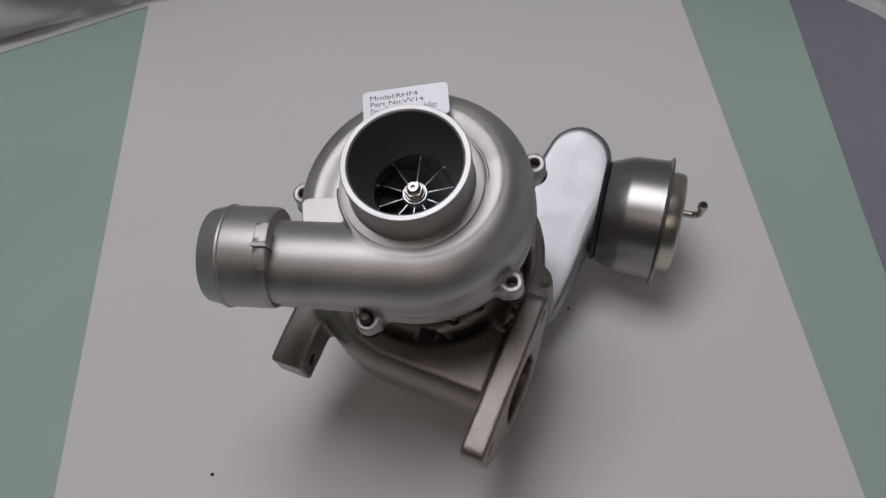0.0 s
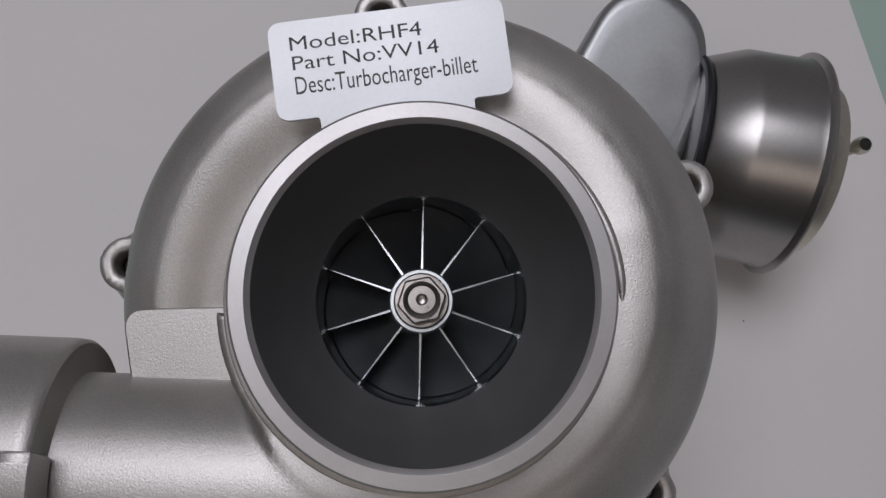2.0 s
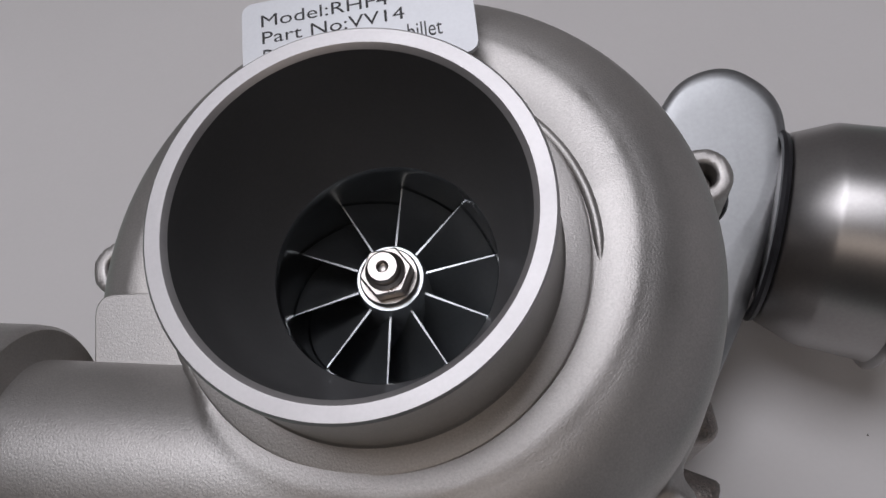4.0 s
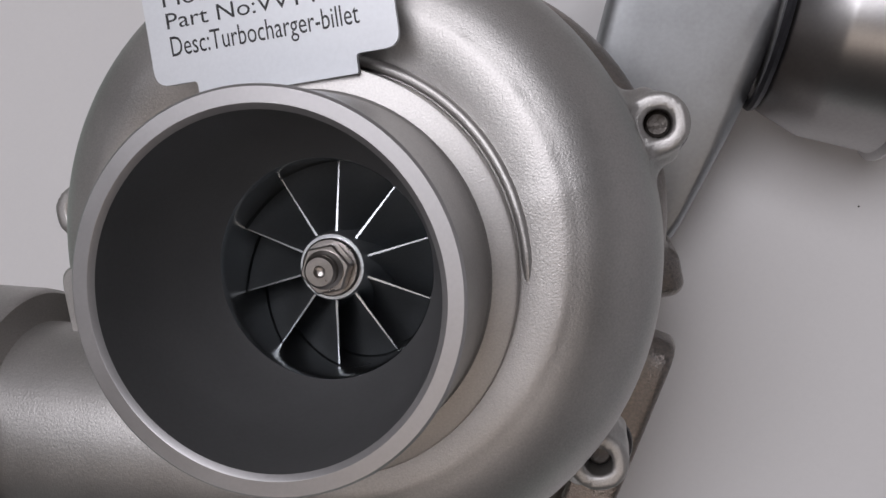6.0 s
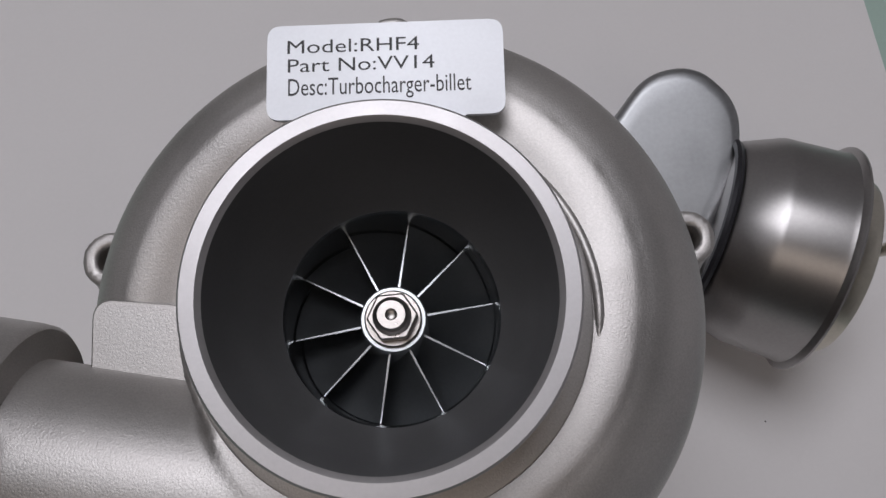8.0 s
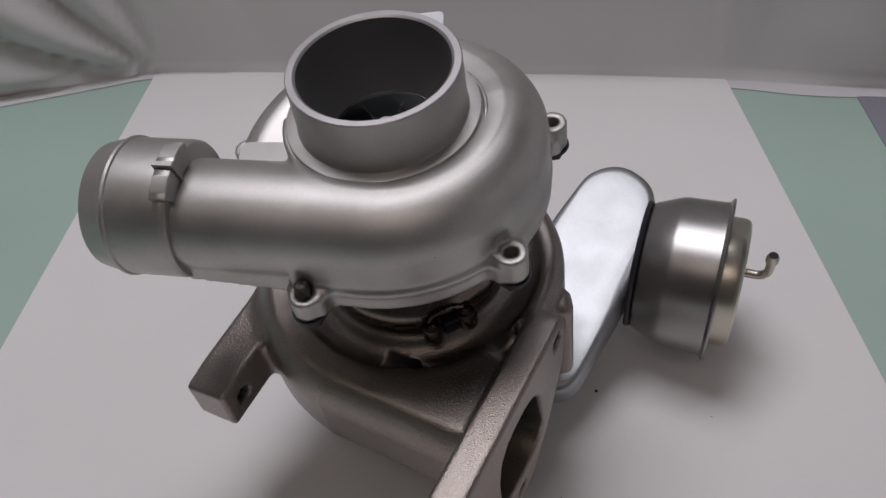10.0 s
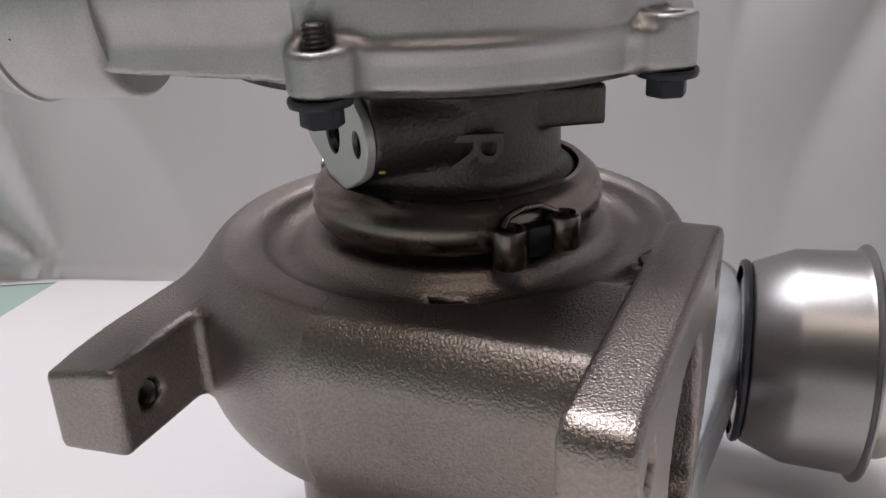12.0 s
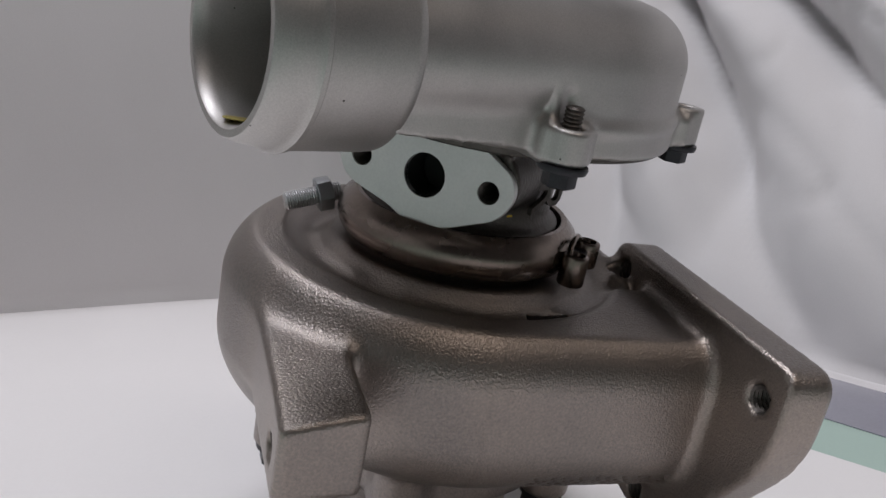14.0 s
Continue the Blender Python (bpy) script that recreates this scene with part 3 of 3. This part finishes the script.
for hu, hz in ((-89.0, 100.4), (-12.8, 103.5), (-51, 44.5)):
    cut_thread((FN[0] * 58.2 + FU[0] * hu, FN[1] * 58.2 + FU[1] * hu, hz), (FN[0], FN[1], 0), 4.0, 12.0)
cut_thread((FN[0] * -64.5 - FU[0] * 77, FN[1] * -64.5 - FU[1] * 77, 79.0), (FN[0], FN[1], 0.2), 3.6, 20.0)
for ang in (150, 215, 290, 340):
    m = Matrix.Translation((48 * math.cos(radians(ang)), 48 * math.sin(radians(ang)), 0))
    part("bolt", hexnut(lathe(bmesh.new(), [(0, 30.2), (7.6, 30.2), (7.4, 28.2), (0, 28.2)], m, 36), m, 10.5, 22.5, 28.4), M_BLACK, turbo, "black flange bolt")

# ---- bracket and actuator ----
BR_N = Vector((-0.063, -0.12, 1.0)).normalized()
BR_M = frame_of((78, 28, 35), BR_N, (0.45, 0.8, 0.1))
inv = BR_M.inverted()
flat = [(40, -12), (46, -27), (62, -27), (74, -12), (97, 18), (121, 62), (124, 84), (110, 100), (92, 99), (62, 66), (40, 20)]


def on_plate(px, py):
    zz = 35 - ((px - 78) * BR_N.x + (py - 28) * BR_N.y) / BR_N.z
    q = inv @ Vector((px, py, zz))
    return Vector((q.x, q.y))


outline = rounded([on_plate(*p) for p in flat], [10, 9, 9, 16, 18, 16, 14, 12, 14, 16, 14], 8)
bb = bmesh.new()
cen = sum(outline, Vector((0, 0))) / len(outline)
levels = [(14.0, 0.0), (6.5, 0.0), (3.5, -0.3), (1.4, -1.5), (0.3, -3.6), (0.0, -6.0), (-0.2, -13.0), (0.8, -13.0), (1.2, -6.0)]
rings = [[bb.verts.new(BR_M @ Vector((*(p - (p - cen).normalized() * d), z))) for p in outline] for d, z in levels]
for a, b in zip(rings, rings[1:]):
    for i in range(len(outline)):
        bb.faces.new((a[i], a[(i + 1) % len(outline)], b[(i + 1) % len(outline)], b[i]))
bb.faces.new(rings[0])
part("bracket", bb, M_ZINC, turbo, "bright pressed sheet-steel bracket", 60)

AX = Vector((0.918, -0.394, -0.02)).normalized()
A0 = Vector((110.0, 43.5, 25.5))
AM = frame_of(A0, AX)
act = part("actuator", lathe(bmesh.new(), [(0, -1.0), (28, -1.0), (31.5, 0.0), (33.2, 2.0), (37.2, 12.0), (38.0, 14.0), (38.6, 16), (39.6, 35.5), (40.0, 37.4), (41.6, 38.2), (42.2, 38.9), (42.0, 39.7), (40.0, 39.8), (33.0, 39.6)], AM, 128),
           M_STEEL, turbo, "brushed stainless vacuum actuator canister")
part("actuator_cap", lathe(bmesh.new(), [(33.2, 39.4), (33.2, 46.5), (32.4, 48.6), (30.5, 49.6), (10, 50.0), (0, 50.0)], AM, 96), M_GOLD, act, "pale gold passivated cap")
# black ring paints the dark gap between bracket and canister
part("gap_shade_ring", lathe(bmesh.new(), [(31.0, -2.6), (33.0, -2.4), (33.6, -1.2), (33.0, 0.2), (30.0, 0.2)], AM, 96), M_BLACK, act, "black ring standing in for the shaded gap at the canister's base")
nb = bmesh.new()
n0 = Vector((157.5, 34.0, 22.0))
bend = [n0, n0 + AX * 9]
c = n0 + AX * 9 + Vector((0, 0, 6.0))
for k in range(1, 9):
    a = k / 8 * math.pi / 2
    bend.append(c + AX * 6.0 * math.sin(a) - Vector((0, 0, 1)) * 6.0 * math.cos(a))
last = bend[-1]
up = Vector((0, -0.05, 1)).normalized()
bend += [last + up * 3, last + up * 7.0, last + up * 7.6, last + up * 10.5, last + up * 12.5]
tube(nb, bend, [2.3] * (len(bend) - 4) + [2.3, 3.2, 3.2, 2.3], 20, caps=False)
nip = part("hose_nipple", nb, M_GOLD, act, "bent brass-coloured hose nipple")
# flat black disc across the mouth paints the shade inside
part("nipple_shade_disc", lathe(bmesh.new(), [(0, 0), (2.3, 0)], frame_of(last + up * 12.3, up), 20), M_HOLE_SHADE, nip)

# actuator rod and its lock nut behind the housing
rod = tube(bmesh.new(), [(66, 66, 24), (58, 69, 20), (50, 71, 16), (44, 71.5, 13.8)], 2.6, 16)
rod_o = part("actuator_rod", rod, M_THREAD, turbo, "bright threaded control rod")
part("lock_nut", hexnut(bmesh.new(), frame_of((50.4, 70.9, 16.3), (0.9, -0.2, 0.35)), 8.5, -2.5, 2.5), M_THREAD, rod_o)

# ================= table, card and cloth =================
table = bmesh.new()
slab(table, rounded([Vector(p) for p in ((-1100, -900), (1000, -900), (1000, 700), (-1100, 700))], 20), -28, 0, bevel=2)
tagged(part("table_top", table, M_GREEN), "pale green laminate table top under the card", "table", kind="structure")
card = bmesh.new()
slab(card, [Vector(p) for p in ((-226, -420), (256, -400), (206, 352), (-272, 352))], 0.1, 0.9)
tagged(part("white_card", card, M_PAPER, smooth=0), "large white card sheet lying on the green table", "paper")

M_SHEET = mat("grey_violet_film", (0.26, 0.26, 0.31), 0.2, 0.0, 0.05, 12, 500, 0.05, 200, 0.0004, spec=0.9)
film_bm = slab(bmesh.new(), rounded([Vector(p) for p in ((303, 330), (299, 100), (290, -560), (440, -560), (440, 330))], 8), 0.1, 0.7)
tagged(part("grey_sheet", film_bm, M_SHEET, smooth=0), "smooth grey-violet plastic sheet lying along the table", "sheet")

# white cloth hung round the back and the sides: stations of (edge x, y, fold x, y, lean, fold depth)
ST = [(-1000, -500, -1000, -500, 0.25, 20), (-640, 60, -660, 70, 0.25, 60), (-424, 269, -440, 285, 0.35, 52), (-330, 312, -335, 322, 0.24, 46), (-267, 343, -268, 350, 0.10, 10),
      (-120, 344, -120, 352, 0.03, 2), (100, 342, 100, 352, 0.03, 2), (215, 332, 220, 346, 0.05, 4), (262, 320, 272, 338, 0.10, 12), (345, 318, 356, 330, 0.22, 26), (388, 268, 400, 278, 0.34, 36), (400, 150, 412, 155, 0.40, 40),
      (395, 20, 408, 22, 0.40, 40), (398, -150, 412, -150, 0.28, 40), (410, -500, 424, -500, 0.28, 40), (420, -800, 434, -800, 0.28, 40)]
ST = np.array(ST, float)
key = np.r_[0, np.cumsum(np.hypot(np.diff(ST[:, 2]), np.diff(ST[:, 3])))]
ss = np.arange(0, key[-1], 5.0)


def along(col):
    v = np.interp(ss, key, ST[:, col])
    kern = np.hanning(19)
    pad = np.r_[[v[0]] * 9, v, [v[-1]] * 9]
    return np.convolve(pad, kern / kern.sum(), "valid")


ex, ey, fx, fy, lean, depth = [along(k) for k in range(6)]
slant = np.interp(fx, [-500, -250, 200, 400], [0.024, 0.016, -0.004, -0.010])
freq = np.cumsum(np.interp(fx, [-300, 100, 300], [0.030, 0.026, 0.017])) * 5.0
tx, ty = np.gradient(fx), np.gradient(fy)
back = np.interp(fx, [-262, -120, 120, 240], [0, 1, 1, 0]) * (fy > 250)
pinch = float(key[10]) - 60
corner = float(np.interp(-268, fx[fx < 100], ss[fx < 100]))
ln = np.hypot(tx, ty)
nx, ny = -ty / ln, tx / ln
rows = []
for v in np.r_[np.linspace(0, 1, 9), np.linspace(1.015, 2, 95)]:
    row = []
    for i, s in enumerate(ss):
        if v <= 1:
            px, py = ex[i] + (fx[i] - ex[i]) * v, ey[i] + (fy[i] - ey[i]) * v
            pz = 0.6 + 0.05 * depth[i] * (1 + noise.noise(Vector((s * 0.02, v * 2, 0)))) * v
        else:
            hgt = (v - 1) * 620
            grow = min(1, hgt / 260)
            fold = math.sin(freq[i] + 1.6 * noise.noise(Vector((s * 0.005, hgt * 0.0012, 3))) + hgt * slant[i])
            if s < corner:
                fan = math.atan2(hgt + 12, corner - s + 8)
                fold = math.sin(fan * 7.5 + 0.9 * noise.noise(Vector((s * 0.006, hgt * 0.006, 5))))
            elif s > pinch - 170:
                fan = math.atan2(s - pinch, 430 - min(hgt, 330))
                fold = math.sin(fan * 10.0 + 0.8 * noise.noise(Vector((s * 0.006, hgt * 0.004, 5))))
            fold = 1.0 - 2.0 * (fold * fold + 0.006) ** 0.36
            wr = noise.noise(Vector((s * 0.018 + hgt * 0.008, hgt * 0.014 - s * 0.006, 7))) * 0.10 + abs(noise.noise(Vector((s * 0.022 + hgt * 0.02, hgt * 0.03 - s * 0.012, 1)))) * 0.04
            for k, amp in (((0.8, 0.30), (1.7, 0.16), (3.4, 0.06)) if s > pinch - 240 else ((0.8, 0.08), (1.9, 0.03))):
                wr += amp * max(0.0, 1 - 2.6 * abs(noise.noise(Vector((s * 0.009 * k + hgt * 0.005 * k, hgt * 0.004 * k - s * 0.003 * k, 11 + k))))) ** 2
            off = lean[i] * (hgt + 20 * math.exp(-hgt / 30) - 20) * (1 if hgt < 500 else 500 / hgt) + depth[i] * (0.25 + 0.75 * grow) * (0.85 * fold + wr)
            off += back[i] * (0.0006 * min(hgt, 400) - 0.09) * min(hgt, 400)
            px, py, pz = fx[i] + nx[i] * off, fy[i] + ny[i] * off, 4 + hgt
        row.append((px, py, pz))
    rows.append(row)
nr, nc = len(rows), len(ss)
me = bpy.data.meshes.new("backdrop_cloth")
me.from_pydata([(p[0] * MM, p[1] * MM, p[2] * MM) for row in rows for p in row], [],
               [(j * nc + i, j * nc + i + 1, (j + 1) * nc + i + 1, (j + 1) * nc + i) for j in range(nr - 1) for i in range(nc - 1)])
tagged(finish("backdrop_cloth", me, M_CLOTH, smooth=180), "white cotton cloth hung in soft folds behind the table", "cloth", kind="structure")

# crumbs on the card
for sx, sy, sr in ((-149, -108, 1.1), (78.5, 2.5, 0.9), (135, -12, 0.35), (58, -64, 0.3)):
    bm = bmesh.new()
    bmesh.ops.create_icosphere(bm, subdivisions=2, radius=sr)
    for v in bm.verts:
        v.co *= 1 + 0.35 * noise.noise(v.co * 2 + Vector((sx, sy, 0)))
        v.co.z *= 0.6
    bmesh.ops.translate(bm, verts=bm.verts, vec=(sx, sy, 0.9 + 0.45 * sr))
    tagged(part("crumb", bm, M_SPECK), "tiny dark crumb lying on the white card", "crumb", group="crumbs on the card")

# unseen box added round the table, kept dark so the metal reflects little
room = bmesh.new()
bmesh.ops.create_cube(room, size=1.0)
bmesh.ops.transform(room, matrix=Matrix.Translation((0, 300, 1136)) @ Matrix.Diagonal((4400, 4200, 2328, 1)), verts=room.verts)
bmesh.ops.reverse_faces(room, faces=room.faces)
M_ROOM_BOX = mat("room_box_dark", (0.10, 0.095, 0.092), 0.8, 0.0, 0.03, 3, 200, 0.1, 300, 0.0005)
tagged(part("unseen_room_box", room, M_ROOM_BOX, smooth=0), "unseen dark box closing the place around the table", "wall", kind="structure")
